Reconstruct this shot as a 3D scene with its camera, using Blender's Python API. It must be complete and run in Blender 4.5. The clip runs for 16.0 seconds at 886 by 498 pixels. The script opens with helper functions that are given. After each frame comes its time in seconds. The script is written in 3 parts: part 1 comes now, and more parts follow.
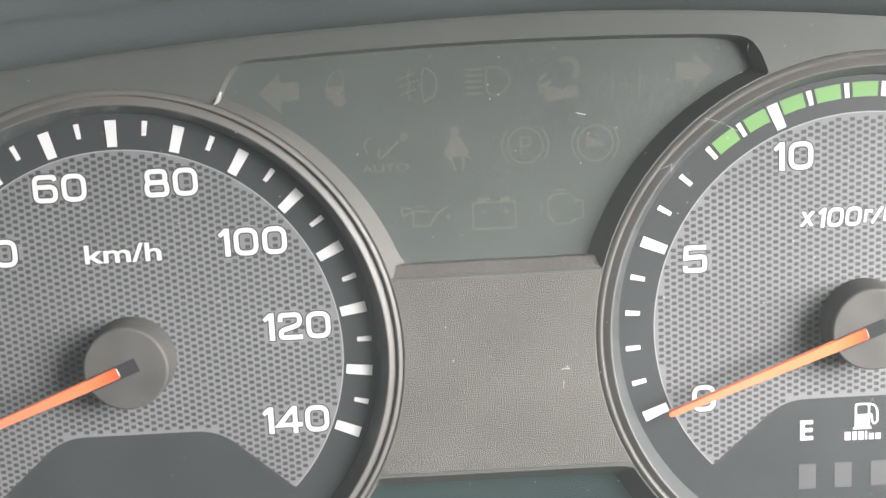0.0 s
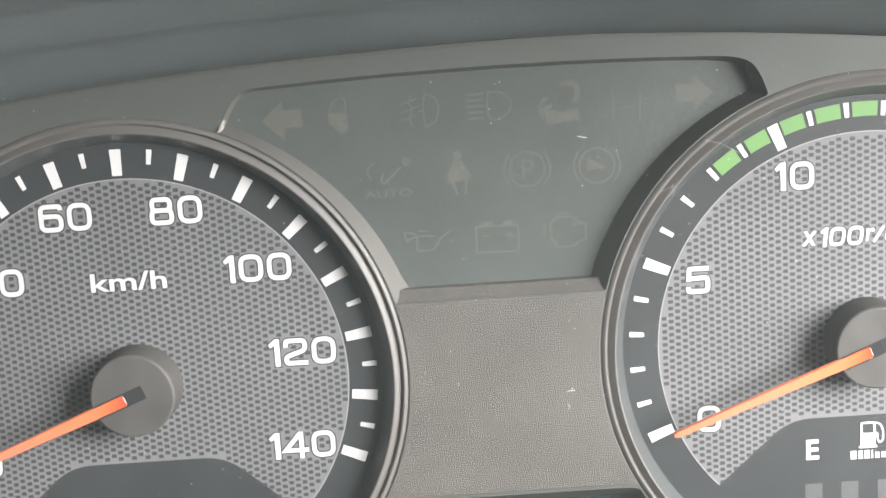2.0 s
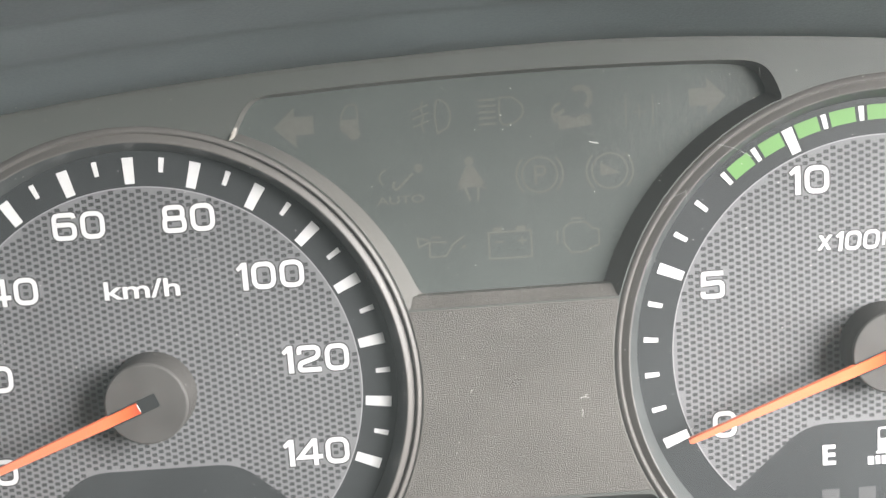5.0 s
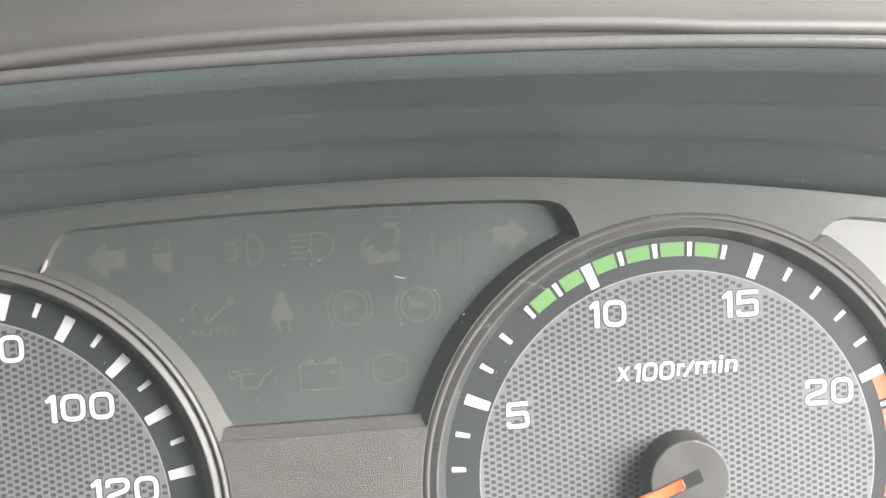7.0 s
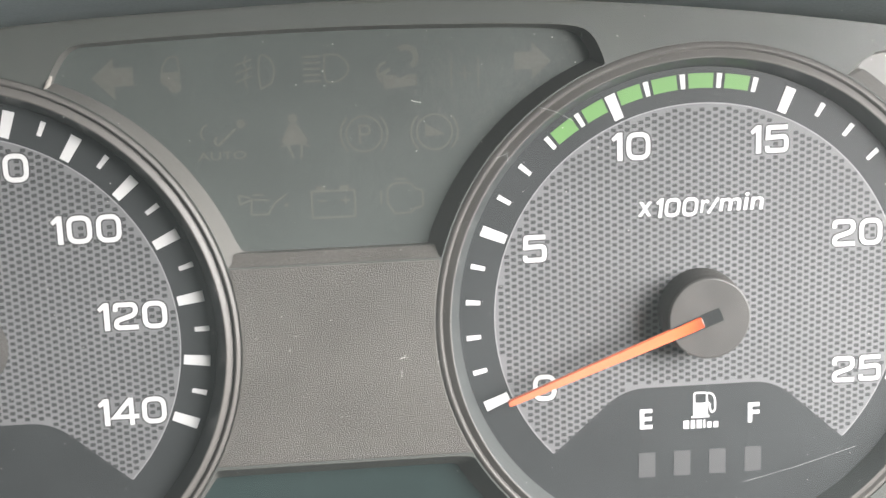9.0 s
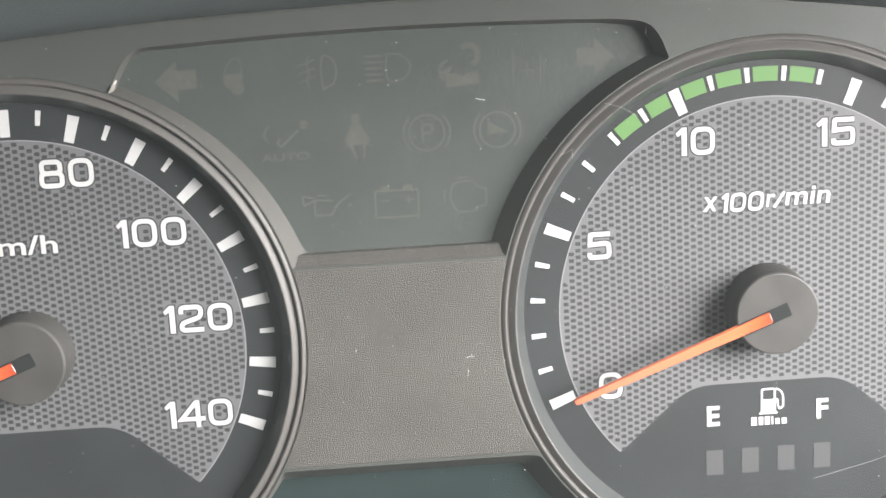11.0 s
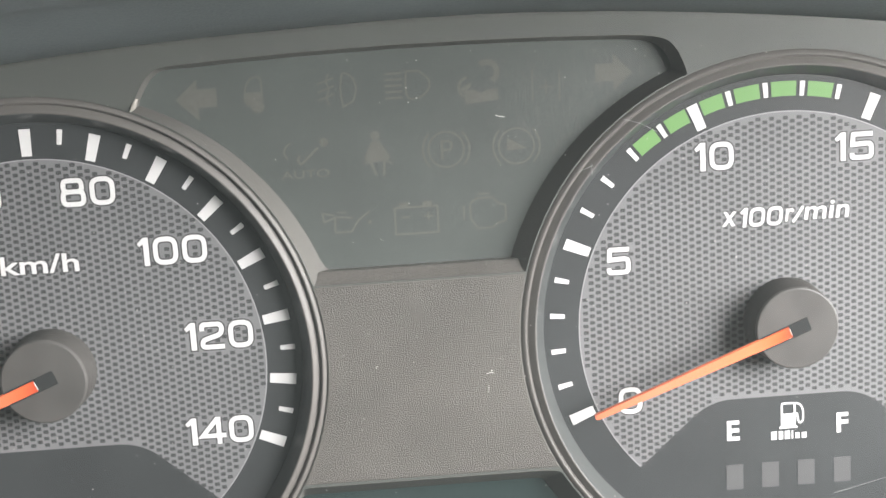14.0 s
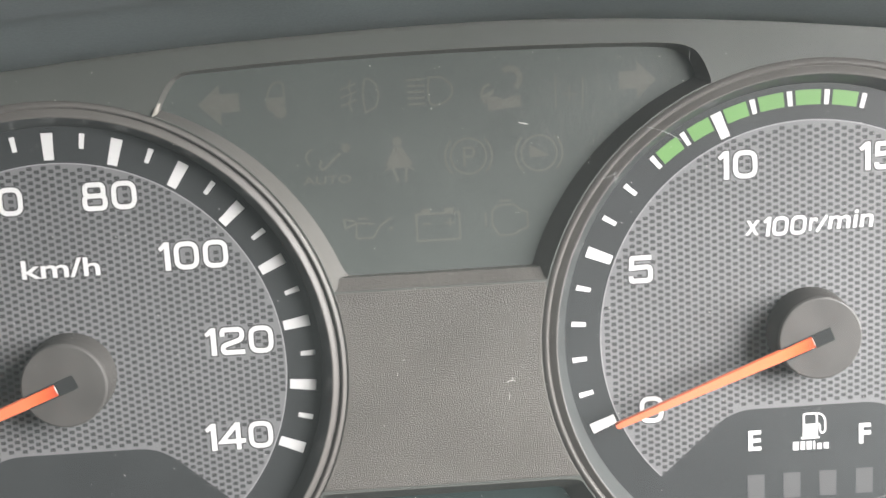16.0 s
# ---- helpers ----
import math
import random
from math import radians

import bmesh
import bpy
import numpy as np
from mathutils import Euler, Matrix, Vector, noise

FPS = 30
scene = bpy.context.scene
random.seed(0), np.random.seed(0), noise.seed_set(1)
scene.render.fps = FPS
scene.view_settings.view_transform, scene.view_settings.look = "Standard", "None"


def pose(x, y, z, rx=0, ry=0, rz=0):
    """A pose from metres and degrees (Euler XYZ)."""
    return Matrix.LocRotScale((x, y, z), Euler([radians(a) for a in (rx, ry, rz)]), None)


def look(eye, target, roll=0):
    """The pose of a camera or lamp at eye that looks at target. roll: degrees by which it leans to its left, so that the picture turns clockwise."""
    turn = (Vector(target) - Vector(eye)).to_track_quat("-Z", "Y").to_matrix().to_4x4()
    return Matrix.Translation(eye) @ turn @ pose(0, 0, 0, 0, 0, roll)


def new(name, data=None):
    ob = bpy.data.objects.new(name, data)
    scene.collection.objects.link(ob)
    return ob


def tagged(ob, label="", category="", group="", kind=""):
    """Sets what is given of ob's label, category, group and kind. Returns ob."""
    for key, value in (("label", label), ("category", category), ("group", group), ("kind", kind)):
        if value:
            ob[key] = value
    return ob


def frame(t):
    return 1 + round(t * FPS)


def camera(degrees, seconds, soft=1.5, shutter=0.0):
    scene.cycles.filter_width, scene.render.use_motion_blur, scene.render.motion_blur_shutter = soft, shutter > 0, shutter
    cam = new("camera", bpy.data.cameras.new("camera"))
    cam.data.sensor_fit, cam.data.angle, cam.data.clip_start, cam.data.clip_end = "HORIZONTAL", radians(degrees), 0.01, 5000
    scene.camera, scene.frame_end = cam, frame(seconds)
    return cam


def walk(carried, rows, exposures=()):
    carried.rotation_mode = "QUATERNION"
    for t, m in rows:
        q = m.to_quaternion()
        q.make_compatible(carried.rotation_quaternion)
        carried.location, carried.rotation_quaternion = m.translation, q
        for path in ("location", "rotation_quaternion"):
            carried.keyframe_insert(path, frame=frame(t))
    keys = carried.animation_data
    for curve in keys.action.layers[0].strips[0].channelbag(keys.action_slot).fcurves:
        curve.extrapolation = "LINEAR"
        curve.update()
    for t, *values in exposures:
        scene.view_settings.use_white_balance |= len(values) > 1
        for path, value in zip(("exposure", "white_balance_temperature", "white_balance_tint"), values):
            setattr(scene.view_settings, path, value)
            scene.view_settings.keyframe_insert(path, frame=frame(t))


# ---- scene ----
# The camera stands about 0.29 m in front of the dials and turns from the road-speed dial to the engine-speed dial.
# x runs across the instrument panel, z up its face, y into the dashboard; the dial plates lie at y = 0.
cam = camera(36.0, 16.0, soft=1.5, shutter=0.5)
PATH = [
    (0.0, pose(0.0661, -0.2870, 0.0796, 78.39, 2.85, -1.06)),
    (0.5, pose(0.0661, -0.2875, 0.0789, 78.70, 3.08, -0.95)),
    (1.0, pose(0.0665, -0.2879, 0.0794, 78.78, 3.19, -0.94)),
    (1.5, pose(0.0666, -0.2888, 0.0797, 79.27, 3.33, -0.84)),
    (2.0, pose(0.0668, -0.2884, 0.0798, 79.42, 3.61, -0.91)),
    (2.5, pose(0.0665, -0.2885, 0.0799, 79.62, 3.64, -0.69)),
    (3.0, pose(0.0669, -0.2883, 0.0799, 79.64, 3.76, -0.57)),
    (5.5, pose(0.0713, -0.2865, 0.0816, 79.34, 4.29, 0.53)),
    (6.0, pose(0.0732, -0.2849, 0.0816, 79.58, 4.43, 1.01)),
    (6.3, pose(0.0736, -0.2873, 0.0820, 80.23, 4.18, 0.43)),
    (6.5, pose(0.0750, -0.2956, 0.0835, 82.53, 3.31, -1.61)),
    (6.8, pose(0.0783, -0.2951, 0.0836, 84.15, 3.04, -5.80)),
    (7.0, pose(0.0785, -0.2951, 0.0836, 84.24, 3.03, -6.02)),
    (7.5, pose(0.0791, -0.2935, 0.0826, 83.68, 2.41, -6.16)),
    (8.0, pose(0.0796, -0.2871, 0.0804, 80.35, 1.77, -5.67)),
    (8.5, pose(0.0802, -0.2861, 0.0784, 78.69, 1.78, -5.24)),
    (9.0, pose(0.0806, -0.2867, 0.0758, 78.35, 1.94, -4.83)),
    (9.5, pose(0.0801, -0.2872, 0.0771, 78.03, 2.30, -4.26)),
    (10.0, pose(0.0781, -0.2865, 0.0749, 78.48, 2.62, -3.84)),
    (12.5, pose(0.0729, -0.2850, 0.0758, 78.54, 3.19, -3.34)),
    (13.0, pose(0.0731, -0.2851, 0.0766, 78.56, 3.21, -3.24)),
    (13.5, pose(0.0729, -0.2851, 0.0766, 78.70, 3.33, -3.20)),
    (14.0, pose(0.0723, -0.2857, 0.0766, 78.95, 3.35, -3.21)),
    (14.5, pose(0.0721, -0.2849, 0.0765, 78.93, 3.39, -3.18)),
    (15.0, pose(0.0723, -0.2852, 0.0768, 78.87, 3.41, -3.07)),
    (15.5, pose(0.0712, -0.2849, 0.0753, 78.99, 3.31, -3.18)),
    (16.0, pose(0.0706, -0.2845, 0.0771, 79.15, 3.04, -2.59)),
]
walk(cam, PATH, exposures=[
    (0.0, -0.12),
    (6.0, -0.12),
    (7.0, -0.08),
    (8.0, -0.25),
    (9.0, -0.33),
    (16.0, -0.35),
])

# ---- world and light ----
world = bpy.data.worlds.new("sky")
scene.world = world
world.use_nodes = True
wn = world.node_tree.nodes
sky = wn.new("ShaderNodeTexSky")
sky.sky_type, sky.sun_disc = "NISHITA", False
sky.sun_elevation, sky.sun_rotation = radians(40), radians(110)
wn["Background"].inputs["Strength"].default_value = 0.1
world.node_tree.links.new(sky.outputs["Color"], wn["Background"].inputs["Color"])


def window_light(name, eye, target, width, height, watts, colour):
    lamp = bpy.data.lights.new(name, "AREA")
    lamp.shape, lamp.size, lamp.size_y, lamp.energy, lamp.color = "RECTANGLE", width, height, watts, colour
    ob = new(name, lamp)
    ob.matrix_world = look(eye, target)
    return ob


window_light("side_window_light", (0.48, -0.28, 0.17), (-0.9, 0.05, 0.00), 0.46, 0.34, 29.0, (1.0, 0.972, 0.965))
window_light("windscreen_light", (-0.1, 0.87, 0.48), (-0.1, -0.6, 0.1), 1.4, 0.55, 12.0, (0.78, 0.97, 0.98))


# ---- materials ----
def material(name, colour, rough=0.5, metal=0.0, grain=0.0, grain_scale=3000.0, bump=0.0, stain=0.0, stain_scale=60.0,
             speck=0.0, coat=0.0, specular=0.5, depth=0.0002):
    """A surface with fine grain, broad stains, pale specks that also paint glints, and a fine relief; scales are per
    metre.
    """
    m = bpy.data.materials.new(name)
    m.use_nodes = True
    nt = m.node_tree
    n, lk = nt.nodes, nt.links.new
    b = n["Principled BSDF"]
    b.inputs["Roughness"].default_value, b.inputs["Metallic"].default_value = rough, metal
    b.inputs["Coat Weight"].default_value = coat
    b.inputs["Specular IOR Level"].default_value = specular
    co = n.new("ShaderNodeTexCoord")

    def tex(scale, detail=2.0):
        t = n.new("ShaderNodeTexNoise")
        t.inputs["Scale"].default_value, t.inputs["Detail"].default_value = scale, detail
        lk(co.outputs["Object"], t.inputs["Vector"])
        return t

    def times(col, fac, lo, hi):
        r = n.new("ShaderNodeMapRange")
        r.inputs["From Min"].default_value, r.inputs["From Max"].default_value = 0.3, 0.7
        r.inputs["To Min"].default_value, r.inputs["To Max"].default_value = lo, hi
        lk(fac, r.inputs["Value"])
        mx = n.new("ShaderNodeVectorMath")
        mx.operation = "SCALE"
        lk(col, mx.inputs[0])
        lk(r.outputs["Result"], mx.inputs["Scale"])
        return mx.outputs["Vector"]

    rgb = n.new("ShaderNodeRGB")
    rgb.outputs[0].default_value = (*colour, 1)
    col = rgb.outputs[0]
    fine = tex(grain_scale)
    if grain:
        col = times(col, fine.outputs["Fac"], 1 - grain, 1 + grain)
    if stain:
        col = times(col, tex(stain_scale, 4.0).outputs["Fac"], 1 - stain, 1 + stain)
    if speck:
        v = tex(grain_scale * 0.55, 0.0)
        r = n.new("ShaderNodeMapRange")
        r.inputs["From Min"].default_value, r.inputs["From Max"].default_value = 0.70, 0.78
        lk(v.outputs["Fac"], r.inputs["Value"])
        ml = n.new("ShaderNodeMath")
        ml.operation = "MULTIPLY"
        ml.inputs[1].default_value = speck
        lk(r.outputs["Result"], ml.inputs[0])
        mx = n.new("ShaderNodeMix")
        mx.data_type = "RGBA"
        lk(ml.outputs[0], mx.inputs["Factor"])
        lk(col, mx.inputs["A"])
        mx.inputs["B"].default_value = (0.5, 0.49, 0.46, 1)
        col = mx.outputs["Result"]
    lk(col, b.inputs["Base Color"])
    if bump:
        bp = n.new("ShaderNodeBump")
        bp.inputs["Strength"].default_value, bp.inputs["Distance"].default_value = bump, depth
        lk(fine.outputs["Fac"], bp.inputs["Height"])
        lk(bp.outputs["Normal"], b.inputs["Normal"])
    return m


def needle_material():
    """Fluorescent orange plastic, its glow painted in the colour and fading towards the hub."""
    m = bpy.data.materials.new("fluorescent orange plastic, glow painted in")
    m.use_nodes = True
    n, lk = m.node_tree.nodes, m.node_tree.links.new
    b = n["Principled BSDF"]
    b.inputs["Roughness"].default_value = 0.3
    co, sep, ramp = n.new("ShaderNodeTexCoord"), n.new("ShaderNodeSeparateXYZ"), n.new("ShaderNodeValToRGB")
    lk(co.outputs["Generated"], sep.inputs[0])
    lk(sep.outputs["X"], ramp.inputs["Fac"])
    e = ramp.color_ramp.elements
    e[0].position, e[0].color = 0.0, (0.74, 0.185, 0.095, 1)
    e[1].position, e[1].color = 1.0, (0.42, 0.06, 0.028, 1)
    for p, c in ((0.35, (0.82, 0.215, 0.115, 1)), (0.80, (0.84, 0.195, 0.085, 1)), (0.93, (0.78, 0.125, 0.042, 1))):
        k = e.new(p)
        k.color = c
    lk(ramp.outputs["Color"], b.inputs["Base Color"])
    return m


bezel_mat = material("grained grey plastic", (0.075, 0.080, 0.073), 0.5, grain=0.07, grain_scale=3800, bump=0.22, stain=0.06, speck=0.05)
# The pale specks on the bridge's coarse grain are painted glints.
bridge_mat = material("coarse grained grey plastic", (0.094, 0.088, 0.079), 0.34, grain=0.27, grain_scale=3500, bump=1.0, stain=0.1, speck=0.14, depth=0.0003)
collar_mat = material("satin grey plastic", (0.098, 0.095, 0.087), 0.5, grain=0.14, grain_scale=3800, bump=0.45, stain=0.05)
nib_glint_mat = material("grey plastic paled for a glint", (0.30, 0.28, 0.25), 0.22, grain=0.06, bump=0.1)
wall_mat = material("black satin plastic", (0.054, 0.059, 0.058), 0.4, grain=0.06, stain=0.08)
rim_mat = material("dark satin plastic", (0.112, 0.105, 0.097), 0.5, grain=0.06, grain_scale=3000, bump=0.1, stain=0.06)
visor_mat = material("dark blue grey soft plastic", (0.165, 0.192, 0.194), 0.45, grain=0.08, grain_scale=1500, bump=0.3, stain=0.12, stain_scale=25)
dash_mat = material("warm grey dashboard skin", (0.076, 0.073, 0.067), 0.55, grain=0.06, grain_scale=1200, bump=0.08, stain=0.08, stain_scale=15)
plate_mat = material("matt black dial print", (0.032, 0.035, 0.036), 0.5, grain=0.2, grain_scale=1900, stain=0.12, stain_scale=50, speck=0.02, specular=0.4)
disc_mat = material("grey dial print", (0.156, 0.158, 0.160), 0.55, grain=0.05, stain=0.06, stain_scale=50)
cell_mat = material("dark dial print", (0.042, 0.044, 0.045), 0.55, grain=0.06)
white_mat = material("white dial print", (0.62, 0.62, 0.61), 0.5, grain=0.02, stain=0.02)
halo_mat = material("charcoal dial print", (0.052, 0.052, 0.053), 0.55, grain=0.05)
edge_mat = material("pale grey dial print", (0.29, 0.29, 0.295), 0.55, grain=0.05)
green_mat = material("green dial print", (0.135, 0.285, 0.088), 0.5, grain=0.03, stain=0.03)
red_mat = material("orange red dial print", (0.74, 0.20, 0.09), 0.5, grain=0.03, stain=0.03)
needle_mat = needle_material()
lip_mat = material("worn satin lip plastic", (0.085, 0.085, 0.083), 0.24, grain=0.06, grain_scale=900, bump=0.2, stain=0.1, stain_scale=30)
# The hub's side is coloured darker than its cap for the shade on it.
hub_shade_mat = material("hub plastic darkened for shade", (0.046, 0.043, 0.040), 0.6, grain=0.1, grain_scale=2500, stain=0.10, stain_scale=150, specular=0.4)
cap_mat = material("satin grey hub plastic", (0.070, 0.067, 0.063), 0.45, grain=0.05, grain_scale=2500, bump=0.06, stain=0.16, stain_scale=160, speck=0.02)
slot_mat = material("black slot plastic", (0.020, 0.022, 0.022), 0.7, specular=0.2)
icon_panel_mat = material("smoked display plastic", (0.071, 0.080, 0.075), 0.42, grain=0.14, grain_scale=2200, stain=0.10, stain_scale=40)
icon_mat = material("unlit symbol print", (0.101, 0.102, 0.091), 0.5, grain=0.10, grain_scale=1500)
side_mat = material("pale grey panel plastic", (0.22, 0.215, 0.205), 0.5, grain=0.05, bump=0.15, stain=0.05)
block_mat = material("unlit gauge segment", (0.082, 0.083, 0.084), 0.5, grain=0.1)
lower_mat = material("dark green display plastic", (0.023, 0.037, 0.036), 0.35, grain=0.05, stain=0.1)
scratch_mat = material("scratched acrylic", (0.30, 0.31, 0.30), 0.6)
scuff_mat = material("dull scuffed acrylic", (0.115, 0.116, 0.112), 0.7)
dust_mat = material("pale dust", (0.57, 0.56, 0.53), 0.8)
cab_mat = material("grey cab lining", (0.21, 0.245, 0.242), 0.8, grain=0.05, grain_scale=200, stain=0.05, stain_scale=4)


def lens_material():
    """Clear acrylic that mirrors weakly; its cloudy dust film also paints in a cool haze."""
    m = bpy.data.materials.new("clear acrylic")
    m.use_nodes = True
    nt = m.node_tree
    nt.nodes.clear()
    out = nt.nodes.new("ShaderNodeOutputMaterial")
    mix = nt.nodes.new("ShaderNodeMixShader")
    clear = nt.nodes.new("ShaderNodeBsdfTransparent")
    gloss = nt.nodes.new("ShaderNodeBsdfGlossy")
    gloss.inputs["Roughness"].default_value = 0.13
    fres = nt.nodes.new("ShaderNodeFresnel")
    fres.inputs["IOR"].default_value = 1.8
    nt.links.new(fres.outputs[0], mix.inputs[0])
    nt.links.new(clear.outputs[0], mix.inputs[1])
    nt.links.new(gloss.outputs[0], mix.inputs[2])
    film = nt.nodes.new("ShaderNodeBsdfDiffuse")
    film.inputs["Color"].default_value = (0.68, 0.75, 0.73, 1)
    haze = nt.nodes.new("ShaderNodeMixShader")
    cloud = nt.nodes.new("ShaderNodeTexNoise")
    cloud.inputs["Scale"].default_value, cloud.inputs["Detail"].default_value = 30.0, 5.0
    cover_share = nt.nodes.new("ShaderNodeMapRange")
    cover_share.inputs["To Min"].default_value, cover_share.inputs["To Max"].default_value = 0.010, 0.034
    place = nt.nodes.new("ShaderNodeTexCoord")
    nt.links.new(place.outputs["Object"], cloud.inputs["Vector"])
    nt.links.new(cloud.outputs["Fac"], cover_share.inputs["Value"])
    nt.links.new(cover_share.outputs["Result"], haze.inputs[0])
    nt.links.new(mix.outputs[0], haze.inputs[1])
    nt.links.new(film.outputs[0], haze.inputs[2])
    nt.links.new(haze.outputs[0], out.inputs["Surface"])
    return m


lens_mat = lens_material()

# ---- building helpers (plan coordinates in millimetres) ----
MM = 0.001


def mesh_object(name, verts, faces, mat, parent=None, label="", smooth=False):
    me = bpy.data.meshes.new(name)
    me.from_pydata([tuple(v) for v in verts], [], faces)
    me.validate()
    me.update()
    me.materials.append(mat)
    if smooth:
        me.polygons.foreach_set("use_smooth", [True] * len(me.polygons))
    ob = new(name, me)
    if parent:
        ob.parent = parent
    if label:
        tagged(ob, label)
    return ob


def thing(name, label, category, group="", kind=""):
    return tagged(new(name), label, category, group, kind)


def solid(flat, faces, front, back):
    """A flat outline given as (x, z) points and counter-clockwise faces, as a body from y = front to y = back."""
    n = len(flat)
    verts = [(x * MM, front * MM, z * MM) for x, z in flat] + [(x * MM, back * MM, z * MM) for x, z in flat]
    count = {}
    for f in faces:
        for a, b in zip(f, f[1:] + f[:1]):
            count[(a, b)] = 1
    sides = [(b, a, a + n, b + n) for a, b in count if (b, a) not in count]
    return verts, [tuple(f) for f in faces] + sides


def flat_part(name, flat, faces, mat, parent, front, back, label=""):
    v, f = solid(flat, faces, front, back)
    return mesh_object(name, v, f, mat, parent, label)


def loop_part(name, loop, mat, parent, front, back, label=""):
    return flat_part(name, loop, [list(range(len(loop)))], mat, parent, front, back, label)


def filled(loops):
    """Points and triangles of the area inside the first loop and outside the others."""
    bm = bmesh.new()
    for loop in loops:
        vs = [bm.verts.new((x, 0, z)) for x, z in loop]
        for a, b in zip(vs, vs[1:] + vs[:1]):
            bm.edges.new((a, b))
    bmesh.ops.triangle_fill(bm, use_beauty=True, edges=bm.edges[:], normal=(0, -1, 0))
    bm.verts.index_update()
    pts = [(v.co.x, v.co.z) for v in bm.verts]
    tris = []
    for f in bm.faces:
        t = [v.index for v in f.verts]
        (ax, az), (bx, bz), (cx, cz) = (pts[i] for i in t)
        tris.append(t if (bx - ax) * (cz - az) - (bz - az) * (cx - ax) > 0 else t[::-1])
    bm.free()
    return pts, tris


def arc(cx, cz, r, a0, a1, n):
    return [(cx + r * math.cos(radians(a0 + (a1 - a0) * i / n)), cz + r * math.sin(radians(a0 + (a1 - a0) * i / n))) for i in range(n + 1)]


def rounded(points, radius, closed=False, n=6):
    """A polyline with its corners rounded."""
    out, m = [], len(points)
    for i, p in enumerate(points):
        if not closed and i in (0, m - 1):
            out.append(p)
            continue
        p, a, b = Vector(p), Vector(points[i - 1]), Vector(points[(i + 1) % m])
        r = min(radius, (a - p).length * 0.49, (b - p).length * 0.49)
        s, e = p + (a - p).normalized() * r, p + (b - p).normalized() * r
        for k in range(n + 1):
            t = k / n
            q = s * (1 - t) ** 2 + p * 2 * t * (1 - t) + e * t * t
            out.append((q.x, q.y))
    return out


def stroke(points, width, closed=False):
    """A band of that width along a polyline: points and faces."""
    m, flat = len(points), []
    for i in range(m):
        p = Vector(points[i])
        a = Vector(points[i - 1]) if closed or i else p
        b = Vector(points[(i + 1) % m]) if closed or i < m - 1 else p
        d0, d1 = (p - a), (b - p)
        d0 = d0.normalized() if d0.length > 1e-9 else d1.normalized()
        d1 = d1.normalized() if d1.length > 1e-9 else d0
        nrm = Vector((-d0.y - d1.y, d0.x + d1.x)).normalized()
        k = width / 2 / max(0.45, nrm.dot(Vector((-d0.y, d0.x))))
        flat += [(p.x + nrm.x * k, p.y + nrm.y * k), (p.x - nrm.x * k, p.y - nrm.y * k)]
    faces = []
    for i in range(m if closed else m - 1):
        j = (i + 1) % m
        faces.append([2 * i + 1, 2 * j + 1, 2 * j, 2 * i])
    return flat, faces


def joined(shapes):
    """Several (points, faces) as one."""
    flat, faces = [], []
    for p, f in shapes:
        k = len(flat)
        flat += p
        faces += [[i + k for i in g] for g in f]
    return flat, faces


def moved(shape, x, z):
    return [(a + x, b + z) for a, b in shape[0]], shape[1]


def lathe(name, profile, cx, mat, parent, label="", n=160):
    """A ring turned round the dial's axis: profile of (radius, y) from the inside out."""
    verts, faces, m = [], [], len(profile)
    for i in range(n):
        a = 2 * math.pi * i / n
        verts += [((cx + r * math.cos(a)) * MM, y * MM, r * math.sin(a) * MM) for r, y in profile]
    for i in range(n):
        j = (i + 1) % n
        for k in range(m - 1):
            faces.append((i * m + k, i * m + k + 1, j * m + k + 1, j * m + k))
    return mesh_object(name, verts, faces, mat, parent, label, smooth=True)


def lettering(name, body, x, z, height, mat, parent, front, stretch=1.0, weight=0.0, shear=0.0, label="", width=None):
    """Writing in the built-in font, centred at (x, z); height of its capitals in millimetres."""
    cu = bpy.data.curves.new(name, "FONT")
    cu.body, cu.align_x, cu.align_y, cu.size, cu.offset, cu.shear = body, "CENTER", "CENTER", 1.0, weight, shear
    cu.resolution_u = 5
    tmp = bpy.data.objects.new(name, cu)
    scene.collection.objects.link(tmp)
    me = bpy.data.meshes.new_from_object(tmp.evaluated_get(bpy.context.evaluated_depsgraph_get()))
    bpy.data.objects.remove(tmp)
    s = height / 0.70
    zs = [v.co.y for v in me.vertices]
    xs = [v.co.x for v in me.vertices]
    if width:
        stretch = width / ((max(xs) - min(xs)) * s)
    mz, mx = (max(zs) + min(zs)) / 2, (max(xs) + min(xs)) / 2
    verts = [((x + (v.co.x - mx) * s * stretch) * MM, front * MM, (z + (v.co.y - mz) * s) * MM) for v in me.vertices]
    faces = [tuple(p.vertices) for p in me.polygons]
    bpy.data.meshes.remove(me)
    return mesh_object(name, verts, faces, mat, parent, label)


# ---- the instrument panel's face ----
TX = 159.2                      # centre of the engine-speed dial; the road-speed dial stands at 0
FACE = -4.5                     # front of the panel's face
RING = 59.2                     # where a dial's ring meets the face
COLLAR = 62.7                   # foot of the sloping collar round a dial


def arch(x):
    return 70.2 - 6.3e-4 * (x - 76) ** 2 - 0.8 * min(1.0, max(0.0, (100 - x) / 45))


def on_ring(cx, r, z, side):
    return (cx + side * math.sqrt(r * r - z * z), z)


def dial_arc(cx, r, z0, z1, side, n=28):
    """Points on a dial's circle from height z0 to z1, on its left (-1) or right (1) side."""
    a0, a1 = math.degrees(math.asin(z0 / r)), math.degrees(math.asin(z1 / r))
    if side < 0:
        a0, a1 = 180 - a0, 180 - a1
    return arc(cx, 0, r, a0, a1, n)


